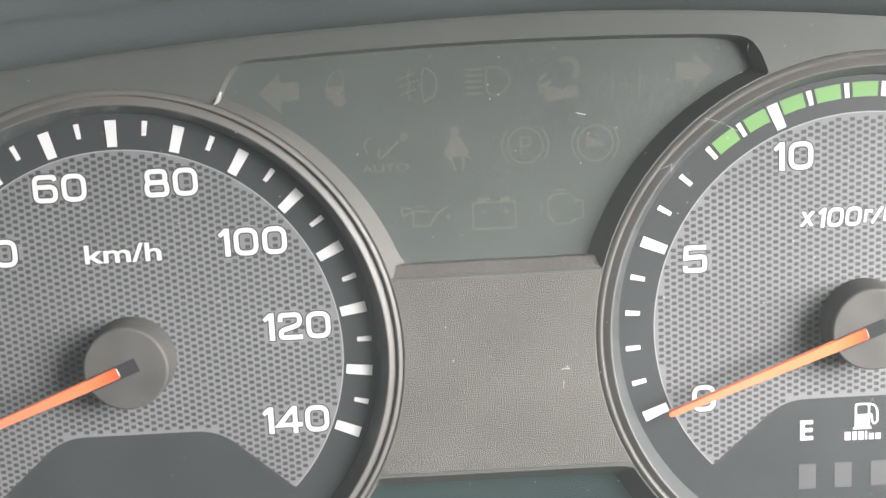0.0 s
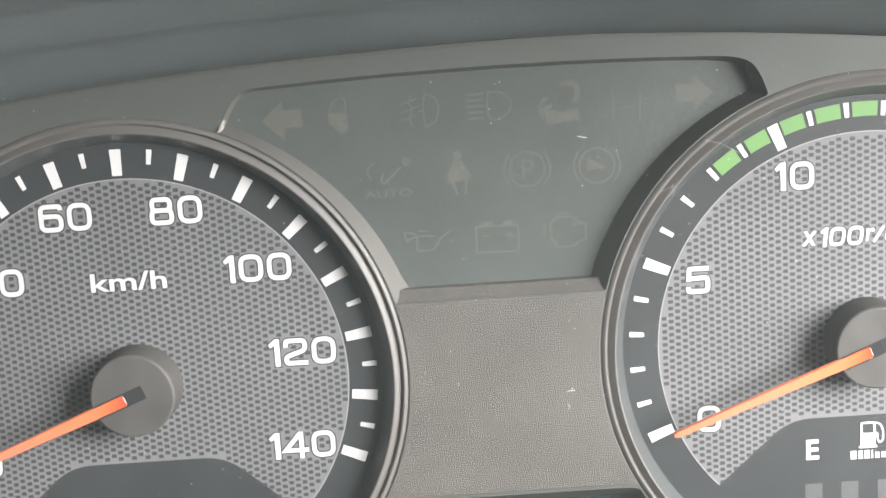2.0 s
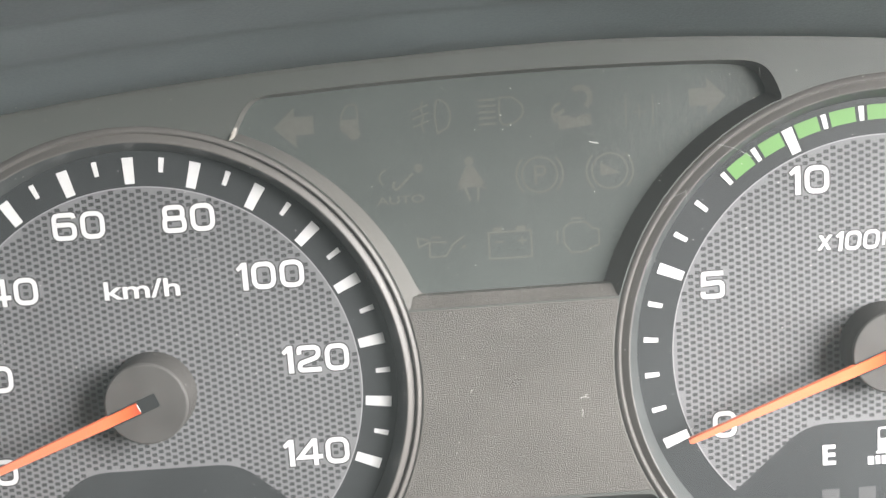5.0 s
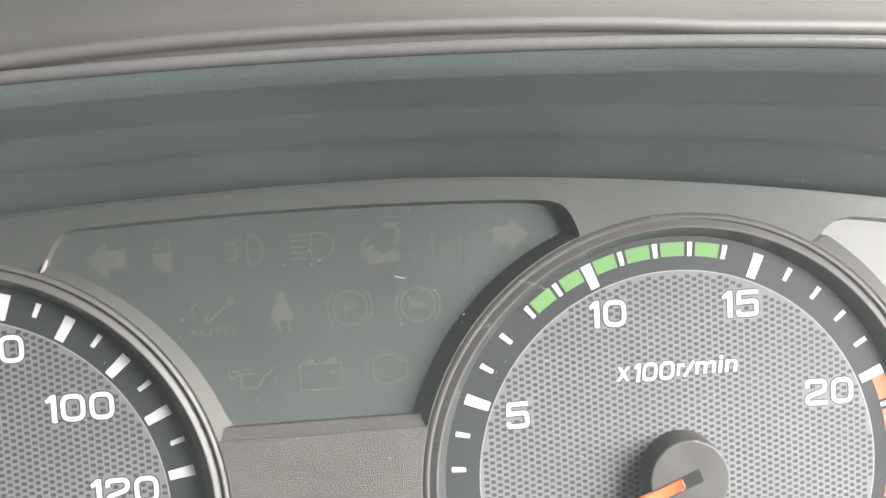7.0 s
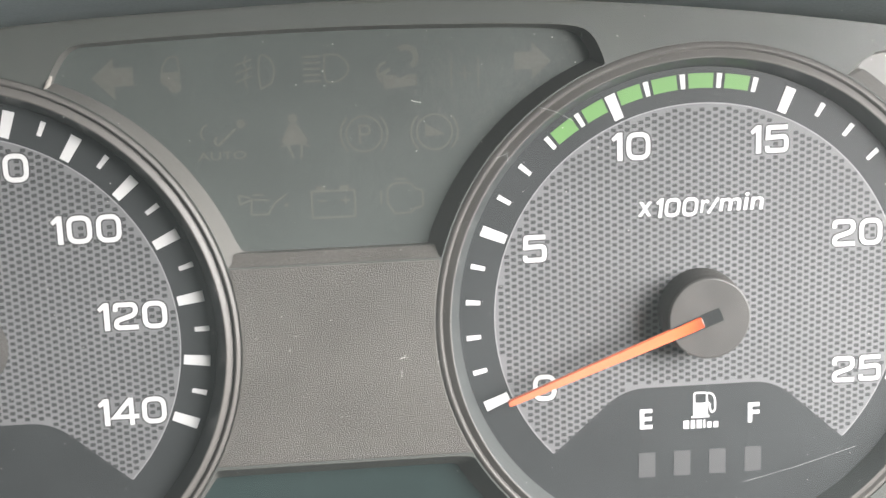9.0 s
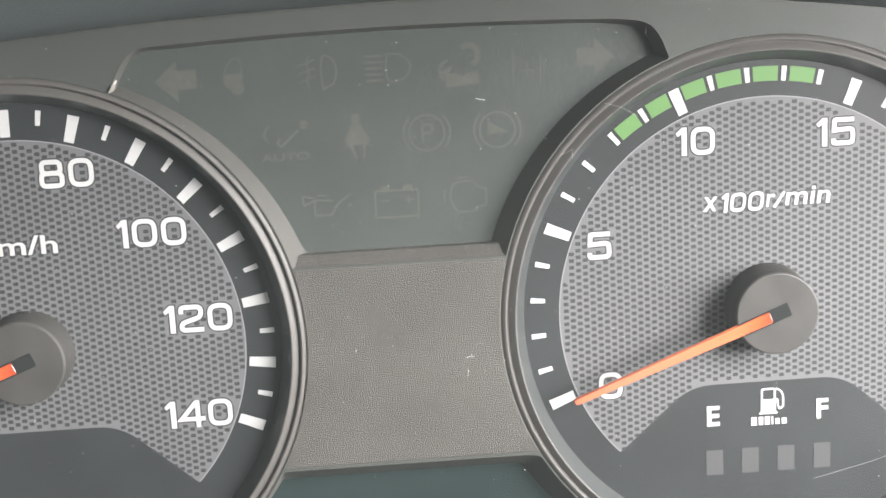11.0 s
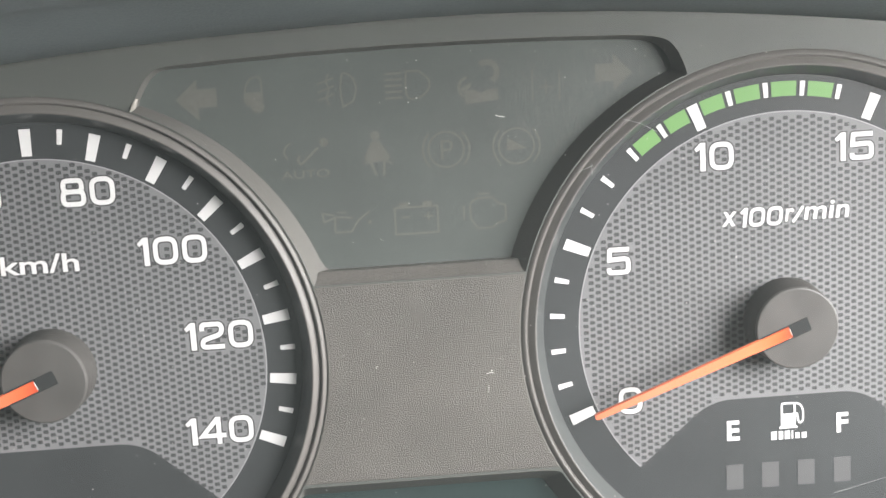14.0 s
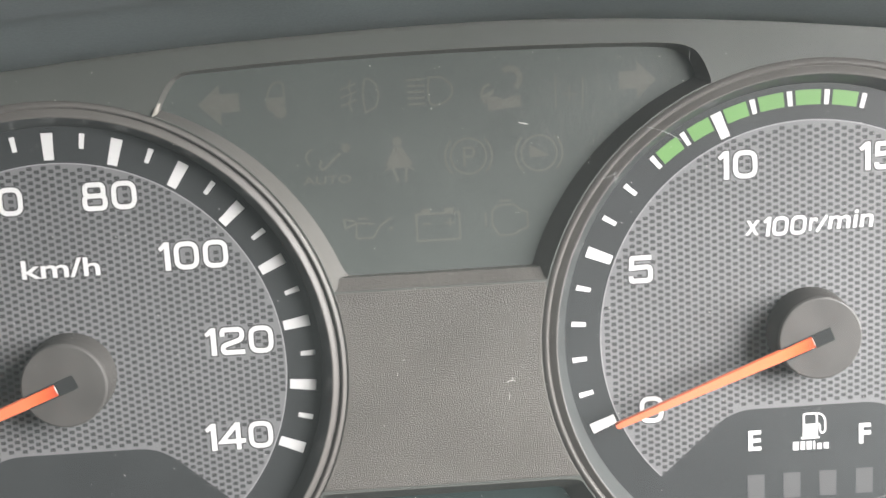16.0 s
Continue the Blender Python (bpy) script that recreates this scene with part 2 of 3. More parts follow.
def tapered_arc(cx, r0, r1, z0, z1, side, n=28):
    """The same with a radius that changes on the way."""
    a0, a1 = math.asin(z0 / r0), math.asin(z1 / r1)
    out = []
    for i in range(n + 1):
        k = i / n
        a, r = a0 + (a1 - a0) * k, r0 + (r1 - r0) * k
        out.append((cx + side * r * math.cos(a), r * math.sin(a)))
    return out


# warning light panel: outer edge on the face, inner edge on the panel, point for point
top_out = [(x, 64.75 - 5.4e-4 * (x - 84) ** 2) for x in np.linspace(33, 127, 14)]
top_in = [(x, 63.75 - 5.4e-4 * (x - 84) ** 2) for x in np.linspace(33.5, 125.5, 14)]
warn_out = ([(22.8, 54.6), (24.2, 57.5), (26.0, 60.6), (27.9, 62.5), (30.6, 63.2)] + top_out
            + [(131.8, 63.2), (134.5, 61.9), (136.1, 59.5), (137.1, 57.0), (137.8, 54.9)]
            + dial_arc(TX, RING, 54.6, 15.6, -1) + [(101.8, 15.6)]
            + [(x, 15.6) for x in np.linspace(99, 61, 8)] + [(57.6, 15.6)] + dial_arc(0, RING, 15.6, 54.4, 1))
warn_in = ([(23.7, 55.3), (24.9, 57.7), (26.6, 60.4), (28.4, 62.0), (31.0, 62.5)] + top_in
           + [(130.8, 62.1), (132.9, 61.0), (134.3, 59.2), (135.1, 57.6), (135.4, 56.2)]
           + tapered_arc(TX, 60.95, 62.4, 55.6, 20.0, -1) + [(99.6, 17.9)]
           + [(x, 17.9) for x in np.linspace(97, 63.5, 8)] + [(60.2, 17.9)] + tapered_arc(0, 62.2, 60.35, 20.2, 55.3, 1))


def softened(loop):
    """The closed loop with its corners cut twice."""
    for _ in range(2):
        loop = [(a * k + c * (1 - k), b * k + d * (1 - k)) for (a, b), (c, d) in zip(loop, loop[1:] + loop[:1]) for k in (0.75, 0.25)]
    return loop


warn_out, warn_in = softened(warn_out), softened(warn_in)
# the same kind of recess on the far side of the engine-speed dial
side_out = ([(189.4, 50.6), (191.0, 52.0), (193.2, 53.8), (195.8, 55.3), (199.0, 55.7), (206.0, 54.9), (224.0, 51.6), (238.0, 47.0),
             (246.0, 38.0), (248.0, 28.0), (246.0, 19.0), (230.0, 18.7), (219.0, 18.7)] + dial_arc(TX, RING, 19.4, 50.4, 1))
side_in = ([(193.6, 51.6), (194.0, 52.2), (195.0, 53.3), (196.8, 54.3), (199.3, 54.7), (206.0, 53.9), (223.6, 50.6), (237.0, 46.2),
            (244.6, 37.6), (246.6, 28.0), (244.6, 20.0), (230.0, 19.5), (221.0, 19.5)] + dial_arc(TX, COLLAR, 20.6, 51.4, 1))
# the display recess below the bridge
low_out = ([(52.2, -28.9)] + [(x, -28.9) for x in np.linspace(56, 103.5, 8)] + dial_arc(TX, RING, -29.2, -56.5, -1)
           + [(x, -60) for x in np.linspace(130, 30, 6)] + dial_arc(0, RING, -56.5, -29.2, 1))
low_in = ([(52.0, -32.4)] + [(x, -32.4) for x in np.linspace(57, 102.5, 8)] + dial_arc(TX, COLLAR + 1.2, -32.7, -57.0, -1)
          + [(x, -59) for x in np.linspace(126, 34, 6)] + dial_arc(0, RING + 1.4, -57.0, -32.7, 1))
low_out, low_in = softened(low_out), softened(low_in)

bezel = thing("instrument_housing", "grey grained plastic instrument housing with two round dial openings", "housing")
outline = [(x, arch(x)) for x in np.linspace(262, -82, 60)] + [(-82, -78), (262, -78)]
holes = [arc(0, 0, 58.9, 0, 357.5, 143), arc(TX, 0, 58.9, 0, 357.5, 143), warn_out, side_out, low_out]
pts, tris = filled([outline] + holes)
flat_part("face", pts, tris, bezel_mat, bezel, FACE, FACE + 3.0)


def recess_wall(name, outer, inner, floor, label):
    n = len(outer)
    verts = [(x * MM, (FACE - 0.01) * MM, z * MM) for x, z in outer]
    verts += [((0.93 * a + 0.07 * c) * MM, (FACE + 0.35) * MM, (0.93 * b + 0.07 * d) * MM) for (a, b), (c, d) in zip(outer, inner)]
    verts += [(x * MM, floor * MM, z * MM) for x, z in inner]
    faces = []
    for k in (0, n):
        faces += [(i + k, (i + 1) % n + k, (i + 1) % n + k + n, i + k + n) for i in range(n)]
    return mesh_object(name, verts, faces, collar_mat, bezel, label, smooth=False)


recess_wall("recess_wall", warn_out, warn_in, 0.3, "sloping collar of the warning light recess")
recess_wall("recess_wall", side_out, side_in, 0.3, "sloping collar of the side recess")
recess_wall("recess_wall", low_out, low_in, 0.8, "sloping edge of the lower display recess")
# added glossy nib, pale for the glint at the recess end above the speedometer
nib = rounded([(22.5, 54.3), (23.9, 54.9), (24.6, 57.2), (23.6, 56.9)], 0.5, True)
mesh_object("recess_nib", [(x * MM, (FACE + 0.5 * (x - 23)) * MM, z * MM) for x, z in nib] + [(23.3 * MM, (FACE - 0.75) * MM, 55.4 * MM)],
            [(i, (i + 1) % len(nib), len(nib)) for i in range(len(nib))], nib_glint_mat, bezel, "added nib paled for a glint at the recess edge", smooth=True)
# the bridge between the dials, with a rolled upper edge
bridge_out = ([on_ring(0, RING - 0.35, 15.0, 1), on_ring(TX, RING - 0.35, 15.0, -1)] + dial_arc(TX, RING - 0.35, 14.0, -28.4, -1)
              + dial_arc(0, RING - 0.35, -28.4, 14.0, 1))
bridge_in = ([(58.0, 14.8), (101.2, 14.8)] + dial_arc(TX, RING - 0.1, 13.8, -28.0, -1) + dial_arc(0, RING - 0.1, -28.0, 13.8, 1))


def bridge_plate():
    n = len(bridge_out)
    verts = [(x * MM, (FACE + 0.1) * MM, z * MM) for x, z in bridge_out] + [(x * MM, (FACE - 0.1) * MM, z * MM) for x, z in bridge_in]
    faces = [(i + n, i, (i + 1) % n, (i + 1) % n + n) for i in range(n)] + [tuple(range(2 * n - 1, n - 1, -1))]
    return mesh_object("bridge", verts, faces, bridge_mat, bezel, "coarse grained plate between the dials")


bridge_plate()


def bridge_slope():
    """The grained strip that falls from the bridge to the foot of the warning light panel."""
    rows = [(57.4, 101.8, 14.4, FACE - 0.13), (57.4, 101.8, 15.1, FACE - 0.12), (57.6, 101.6, 15.4, FACE + 0.1), (58.3, 101.0, 18.0, FACE + 2.5), (58.4, 100.9, 18.05, 0.9)]
    verts, faces, n = [], [], 20
    for x0, x1, z, y in rows:
        verts += [((x0 + (x1 - x0) * i / n) * MM, y * MM, z * MM) for i in range(n + 1)]
    for k in range(len(rows) - 1):
        faces += [(k * (n + 1) + i, k * (n + 1) + i + 1, (k + 1) * (n + 1) + i + 1, (k + 1) * (n + 1) + i) for i in range(n)]
    return mesh_object("bridge_slope", verts, faces, bridge_mat, bezel, "grained strip sloping down to the warning lights")


bridge_slope()

warning_panel = thing("warning_light_panel", "smoked dark panel with unlit warning symbols between the dials", "warning panel")
loop_part("panel", [(x, z) for x, z in warn_in][::-1], icon_panel_mat, warning_panel, 0.3, 1.2)
side_panel = thing("side_display_panel", "plain pale grey display panel beside the engine speed dial", "display")
loop_part("panel", [(x, z) for x, z in side_in][::-1], side_mat, side_panel, 0.3, 1.2)
lower_panel = thing("lower_display_panel", "dark green unlit display below the bridge", "display")
loop_part("panel", [(x, z) for x, z in low_in][::-1], lower_mat, lower_panel, 0.8, 1.6)

# ---- the dials ----
A = 22.0                        # the scales begin and end this far below the level
R_OUT, R_LONG, R_SHORT = 52.0, 46.35, 48.85
R_DISC = 45.5
DIGIT_W, DIGIT_H, DIGIT_STROKE = 4.2, 5.0, 1.02
GLYPHS = {
    "0": [([(0, 0), (1, 0), (1, 1), (0, 1)], 1.7, True)],
    "2": [([(0.0, 0.72), (0.0, 1), (1, 1), (1, 0.56), (0.0, 0.30), (0.0, 0.0), (1.10, 0.0)], 1.1, False)],
    "4": [([(0.78, 1.06), (-0.06, 0.27), (1.16, 0.27)], 0.0, False), ([(0.80, 1.10), (0.80, -0.11)], 0.0, False)],
    "5": [([(1.06, 1.0), (0.05, 1.0), (0.02, 0.46)], 0.25, False), ([(0.02, 0.565), (1.0, 0.60), (1.0, 0.0), (0.0, 0.0), (0.0, 0.20)], 0.95, False)],
    "6": [([(1.02, 0.84), (0.98, 1.0), (0, 1), (0, 0), (1, 0), (1, 0.58), (0.06, 0.58)], 1.2, False)],
    "8": [([(0, 0), (1, 0), (1, 0.53), (0, 0.53)], 1.0, True), ([(0.05, 0.53), (0.95, 0.53), (0.95, 1), (0.05, 1)], 0.95, True)],
}
ADVANCE = {"1": 3.2}
ONE = [(1.3, -3.05), (2.45, -3.05), (2.45, 3.05), (1.4, 3.05), (0.05, 1.8), (0.5, 1.1), (1.3, 1.7)]


def number_shape(text, width):
    """The digits of a number as bands, centred on their middle, and the whole advance."""
    adv = [ADVANCE.get(c, 6.1) for c in text]
    x, shapes = -sum(adv) / 2, []
    for c, a in zip(text, adv):
        w = DIGIT_W
        if c == "1":
            one = [(x + 0.35 + u, v) for u, v in ONE]
            shapes.append((one, [list(range(len(one)))]))
            if width > DIGIT_STROKE:
                shapes.append(stroke(one, width - DIGIT_STROKE, True))
            x += a
            continue
        for line, radius, closed in GLYPHS[c]:
            p = [(x + (a - w) / 2 + u * w, (v - 0.5) * DIGIT_H) for u, v in line]
            p = rounded(p, radius, closed) if radius else p
            shapes.append(stroke(p, width, closed))
        x += a
    return shapes


def numeral(text, x, z, parent):
    whites = number_shape(text, DIGIT_STROKE)
    verts, faces = [], []
    for i, s in enumerate(whites):
        v, f = solid(*moved(s, x, z), -0.16 - 0.012 * i, -0.1)
        faces += [tuple(a + len(verts) for a in g) for g in f]
        verts += v
    ob = mesh_object("numeral", verts, faces, white_mat, parent)
    verts, faces = [], []
    for i, s in enumerate(number_shape(text, DIGIT_STROKE + 0.62)):
        v, f = solid(*moved(s, x, z), -0.09 - 0.006 * i, -0.04)
        faces += [tuple(a + len(verts) for a in g) for g in f]
        verts += v
    mesh_object("numeral_outline", verts, faces, halo_mat, ob, "dark printed outline")
    return ob


def scale_angle(v, top):
    return 180 + A - v / top * (180 + 2 * A)


def tick(cx, v, top, r0, width0, width1, parent):
    a = radians(scale_angle(v, top))
    u, w = Vector((math.cos(a), math.sin(a))), Vector((-math.sin(a), math.cos(a)))
    c = Vector((cx, 0))
    q = [c + u * r0 + w * width0 / 2, c + u * r0 - w * width0 / 2, c + u * R_OUT - w * width1 / 2, c + u * R_OUT + w * width1 / 2]
    return loop_part("tick_mark", [(p.x, p.y) for p in q], white_mat, parent, -0.14, -0.02)


def band(cx, v0, v1, top, mat, parent, name, label):
    a0, a1 = scale_angle(v0, top), scale_angle(v1, top)
    loop = arc(cx, 0, R_OUT, a1, a0, 8) + arc(cx, 0, R_SHORT, a0, a1, 8)
    return loop_part(name, loop, mat, parent, -0.10, -0.02, label)


def in_cut(x, z):
    """Whether a place on the dial lies in the dark field at its foot."""
    e = max(0.0, abs(x) - 16.0)
    return z < -17.2 - 0.93 * e


def disc_outline(cx, r, grow=0.0):
    a = math.degrees(math.asin(31.4 / r))
    ring = arc(cx, 0, r, -a - grow, 180 + a + grow, 96)
    cut = [(cx + x, z) for x, z in rounded([(-math.sqrt(r * r - 31.4 ** 2), -31.4), (-17.2, -17.35), (17.2, -17.35),
                                           (math.sqrt(r * r - 31.4 ** 2), -31.4)], 5.0)]
    return ring + cut[1:-1]


def clear_of(x, z, lines):
    """Whether a place keeps off the printed numerals."""
    return all((x - a) ** 2 + (z - b) ** 2 > 0.9 for a, b in lines if abs(x - a) < 1.2)


def cell_pattern(cx, parent, phase_x, phase_z, lines):
    """The staggered dark cells printed all over the grey disc."""
    verts, faces = [], []
    for i in range(-31, 32):
        x = phase_x + i * CELL_X
        for j in range(-33, 34):
            z = phase_z + (j + (0.5 if i % 2 else 0.0)) * CELL_Z
            if math.hypot(x, z) > R_DISC - 0.55 or in_cut(x, z - 0.55) or not clear_of(x, z, lines):
                continue
            w, h, k = 0.55, 0.40, len(verts)
            for a, b in ((-w, -h * 0.7), (-w * 0.84, -h), (w * 0.84, -h), (w, -h * 0.7), (w, h * 0.7), (w * 0.84, h), (-w * 0.84, h), (-w, h * 0.7)):
                verts.append(((cx + x + a) * MM, -0.042 * MM, (z + b) * MM))
            faces.append(tuple(range(k, k + 8)))
    ob = mesh_object("cell_pattern", verts, faces, cell_mat, parent, "rows of small dark printed cells")
    return tagged(ob, kind="stuff")


CELL_X, CELL_Z = 1.48, 1.47


def pointer(cx, tip, parent):
    """The orange needle lying at zero, from the slot in the hub to its tip, with bevelled edges."""
    d = Vector((tip[0], 0, tip[1])).normalized()
    w = Vector((-d.z, 0, d.x))
    length = math.hypot(*tip)

    def bar(name, stations, mat, owner, label=""):
        verts, faces, n = [], [], 6
        for s, half, y in stations:
            c = d * s + Vector((cx, 0, 0))
            for off, dy in ((-half, 0.0), (-half * 0.8, -0.55), (half * 0.8, -0.55), (half, 0.0), (half * 0.8, 0.9), (-half * 0.8, 0.9)):
                p = c + w * off
                verts.append((p.x * MM, (y + dy) * MM, p.z * MM))
        for i in range(len(stations) - 1):
            for k in range(n):
                faces.append((i * n + k, i * n + (k + 1) % n, (i + 1) * n + (k + 1) % n, (i + 1) * n + k))
        faces += [tuple(range(n))[::-1], tuple(range((len(stations) - 1) * n, len(stations) * n))]
        ob = mesh_object(name, verts, faces, mat, owner, label)
        bm = bmesh.new()
        bm.from_mesh(ob.data)
        bmesh.ops.recalc_face_normals(bm, faces=bm.faces[:])
        bm.to_mesh(ob.data)
        bm.free()
        return ob

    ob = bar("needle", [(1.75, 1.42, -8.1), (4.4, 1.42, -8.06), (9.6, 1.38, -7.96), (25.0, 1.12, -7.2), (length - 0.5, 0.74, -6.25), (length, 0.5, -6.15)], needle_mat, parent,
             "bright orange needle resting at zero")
    bar("needle_end", [(1.62, 1.0, -8.11), (1.75, 1.0, -8.1)], white_mat, ob, "pale end of the needle")


def hub(cx, tip, parent):
    ob = lathe("hub", [(8.75, -8.0), (9.0, -7.7), (9.45, 0.0)], cx, hub_shade_mat, parent, "needle hub with shade painted on its side", n=72)
    lathe("cap", [(0.0, -8.30), (8.55, -8.30), (8.8, -8.2), (8.95, -7.95), (9.0, -7.7)], cx, cap_mat, ob, "satin grey face of the hub", n=72)
    for p in ob.children[0].data.polygons:
        p.use_smooth = False
    d = Vector((tip[0], tip[1])).normalized()
    w = Vector((-d.y, d.x))
    c = Vector((cx, 0))
    q = [c - d * 2.7 + w * 1.55, c + d * 8.1 + w * 1.55, c + d * 8.1 - w * 1.55, c - d * 2.7 - w * 1.55]
    loop = [(p.x, p.y) for p in q]
    area = sum(a[0] * b[1] - b[0] * a[1] for a, b in zip(loop, loop[1:] + loop[:1]))
    loop_part("slot", loop if area > 0 else loop[::-1], slot_mat, ob, -8.36, -8.0, "black slot in the hub")


def dial(name, cx, label, category, top, step, minor, numbers, phase):
    ob = thing(name, label, category, "round dials of the instrument panel")
    lathe("plate", [(0.0, 0.0), (53.4, 0.0)], cx, plate_mat, ob, "matt black dial plate")
    lathe("inner_wall", [(53.35, 0.02), (53.5, -0.3), (55.35, -4.7), (55.55, -5.0)], cx, wall_mat, ob, "flared inner wall")
    lathe("rim_ring", [(55.55, -5.0), (55.75, -5.15), (55.95, -5.1), (57.15, -3.95), (57.3, -3.85), (57.4, -4.0), (57.6, -4.6), (57.8, -4.8), (58.05, -4.75),
                       (58.9, -4.15), (59.0, -3.9)], cx, rim_mat, ob, "grooved satin ring")
    loop_part("scale_border", disc_outline(cx, R_DISC + 0.22), edge_mat, ob, -0.02, 0.0, "pale printed line round the disc")
    disc = loop_part("scale_disc", disc_outline(cx, R_DISC), disc_mat, ob, -0.03, 0.0, "grey printed disc")
    lines = []
    for text, x, z in numbers:
        for p, f in number_shape(text, DIGIT_STROKE):
            mid = [((p[i][0] + p[i + 1][0]) / 2, (p[i][1] + p[i + 1][1]) / 2) for i in range(0, len(p) - 1, 2)] if len(p) != len(ONE) else [(p[0][0] + 0.6, -3 + 0.5 * k) for k in range(13)]
            for (a, b), (c, d) in zip(mid, mid[1:] + mid[:1]):
                m = max(1, int(math.hypot(c - a, d - b) / 0.5)) if math.hypot(c - a, d - b) < 5.5 else 1
                lines += [(x + a + (c - a) * i / m, z + b + (d - b) * i / m) for i in range(m)]
    cell_pattern(cx, disc, *phase, lines)
    v = 0.0
    while v <= top + 0.01:
        if abs(v / step - round(v / step)) < 1e-6:
            tick(cx, v, top, R_LONG, 2.05, 2.4, ob)
        else:
            tick(cx, v, top, R_SHORT, 0.95, 1.15, ob)
        v += minor
    for text, x, z in numbers:
        numeral(text, cx + x, z, ob)
    return ob


speedo = dial("speedometer", 0.0, "round black and grey speedometer with orange needle at zero", "speedometer", 140, 10, 5,
              [("0", -34.6, -15.75), ("20", -36.0, 5.5), ("40", -28.1, 24.7), ("60", -12.0, 38.15), ("80", 11.6, 38.2), ("100", 27.9, 24.6),
               ("120", 36.0, 5.45), ("140", 34.3, -15.75)], (0.095, -0.11))
tach = dial("tachometer", TX, "round black and grey tachometer with green band, needle at zero", "tachometer", 25, 5, 1,
            [("0", -34.9, -15.9), ("5", -36.5, 15.6), ("10", -15.2, 36.95), ("15", 15.2, 37.2), ("20", 35.3, 15.7), ("25", 36.0, -15.6)], (0.30, 0.10))
for body, x, z, height, width, shear, owner in (("km/h", 0.0, 23.5, 3.95, 16.4, 0.0, speedo), ("x", TX - 12.2, 23.15, 4.7, 3.3, 0.15, tach),
                                                ("r", TX + 1.0, 23.2, 4.1, 2.1, 0.12, tach), ("min", TX + 9.1, 23.85, 4.1, 10.0, 0.12, tach)):
    ob = lettering("unit_label", body, x, z, height, white_mat, owner, -0.16, weight=0.016, shear=shear, width=width)
    lettering("unit_label_outline", body, x, z, height, halo_mat, ob, -0.09, weight=0.055, shear=shear, width=width + 0.45)


def small_number(text, x, z, sx, sz, lean, parent):
    """A number in the dial's own figures, made smaller and leaning."""
    for extra, mat, front, name in ((0.0, white_mat, -0.16, "unit_label"), (0.75, halo_mat, -0.09, "unit_label_outline")):
        verts, faces = [], []
        for i, (p, f) in enumerate(number_shape(text, DIGIT_STROKE + 0.12 + extra)):
            q = [(x + a * sx + b * sz * lean, z + b * sz) for a, b in p]
            v, g = solid(q, f, front - 0.006 * i, front + 0.05)
            faces += [tuple(k + len(verts) for k in h) for h in g]
            verts += v
        parent = mesh_object(name, verts, faces, mat, parent)


flat_part("unit_label", *stroke([(TX + 1.7, 21.5), (TX + 4.0, 24.9)], 0.62), white_mat, tach, -0.16, -0.1)
small_number("100", TX - 5.2, 23.2, 0.64, 0.68, 0.12, tach)
for k in range(8, 14):
    band(TX, k + 0.16 + (0.05 if k == 10 else 0), k + 0.84 - (0.05 if k == 9 else 0), 25, green_mat, tach, "green_segment", "green economy segment")
for k in range(20, 25):
    band(TX, k + 0.16, k + 0.84, 25, red_mat, tach, "red_segment", "orange red overspeed segment")
TIP = (-43.75, -17.2)
for cx, owner in ((0.0, speedo), (TX, tach)):
    hub(cx, TIP, owner)
    pointer(cx, TIP, owner)

# the additive gauge at the foot of the engine-speed dial
lettering("gauge_letter", "E", TX - 12.15, -24.6, 4.4, white_mat, tach, -0.12, stretch=1.0, weight=0.03)
lettering("gauge_letter", "F", TX + 12.45, -24.5, 4.4, white_mat, tach, -0.12, stretch=1.0, weight=0.03)
for x, w, h in ((-3.3, 1.3, 1.9), (-1.75, 1.0, 1.9), (-0.3, 1.2, 1.9), (0.85, 0.4, 1.9), (2.0, 1.0, 1.35), (3.5, 1.1, 1.35)):
    x += TX + 0.3
    loop_part("gauge_label_bar", [(x - w / 2, -27.45), (x + w / 2, -27.45), (x + w / 2, -27.45 + h), (x - w / 2, -27.45 + h)], white_mat, tach, -0.12, -0.02)


def pump(x, z):
    """The filling pump symbol: a body with its window, a foot and a hose."""
    shapes = [stroke(rounded([(x - 1.3, z - 2.4), (x - 1.3, z + 2.9), (x + 1.6, z + 2.9), (x + 1.6, z - 2.4)], 0.5), 0.45),
              ([(x - 1.08, z - 2.4), (x + 1.38, z - 2.4), (x + 1.38, z + 0.55), (x - 1.08, z + 0.55)], [[0, 1, 2, 3]]),
              ([(x - 1.9, z - 2.9), (x + 2.2, z - 2.9), (x + 2.2, z - 2.42), (x - 1.9, z - 2.42)], [[0, 1, 2, 3]]),
              stroke(rounded([(x + 1.85, z + 2.9), (x + 3.0, z + 2.4), (x + 3.5, z + 1.2), (x + 3.5, z - 1.3), (x + 2.7, z - 1.9), (x + 2.3, z - 1.0),
                              (x + 2.2, z + 0.4), (x + 1.85, z + 0.5)], 0.6), 0.42)]
    return joined(shapes)


flat_part("pump_symbol", *pump(TX + 0.1, -22.1), white_mat, tach, -0.12, -0.02)
for x in (-11.95, -3.9, 4.2, 12.4):
    loop_part("gauge_segment", [(TX + x - 1.9, -38.4), (TX + x + 1.9, -38.4), (TX + x + 1.9, -32.6), (TX + x - 1.9, -32.6)], block_mat, tach, -0.08, -0.02,
              "unlit grey gauge segment")

# ---- the warning symbols ----
IF = 0.275


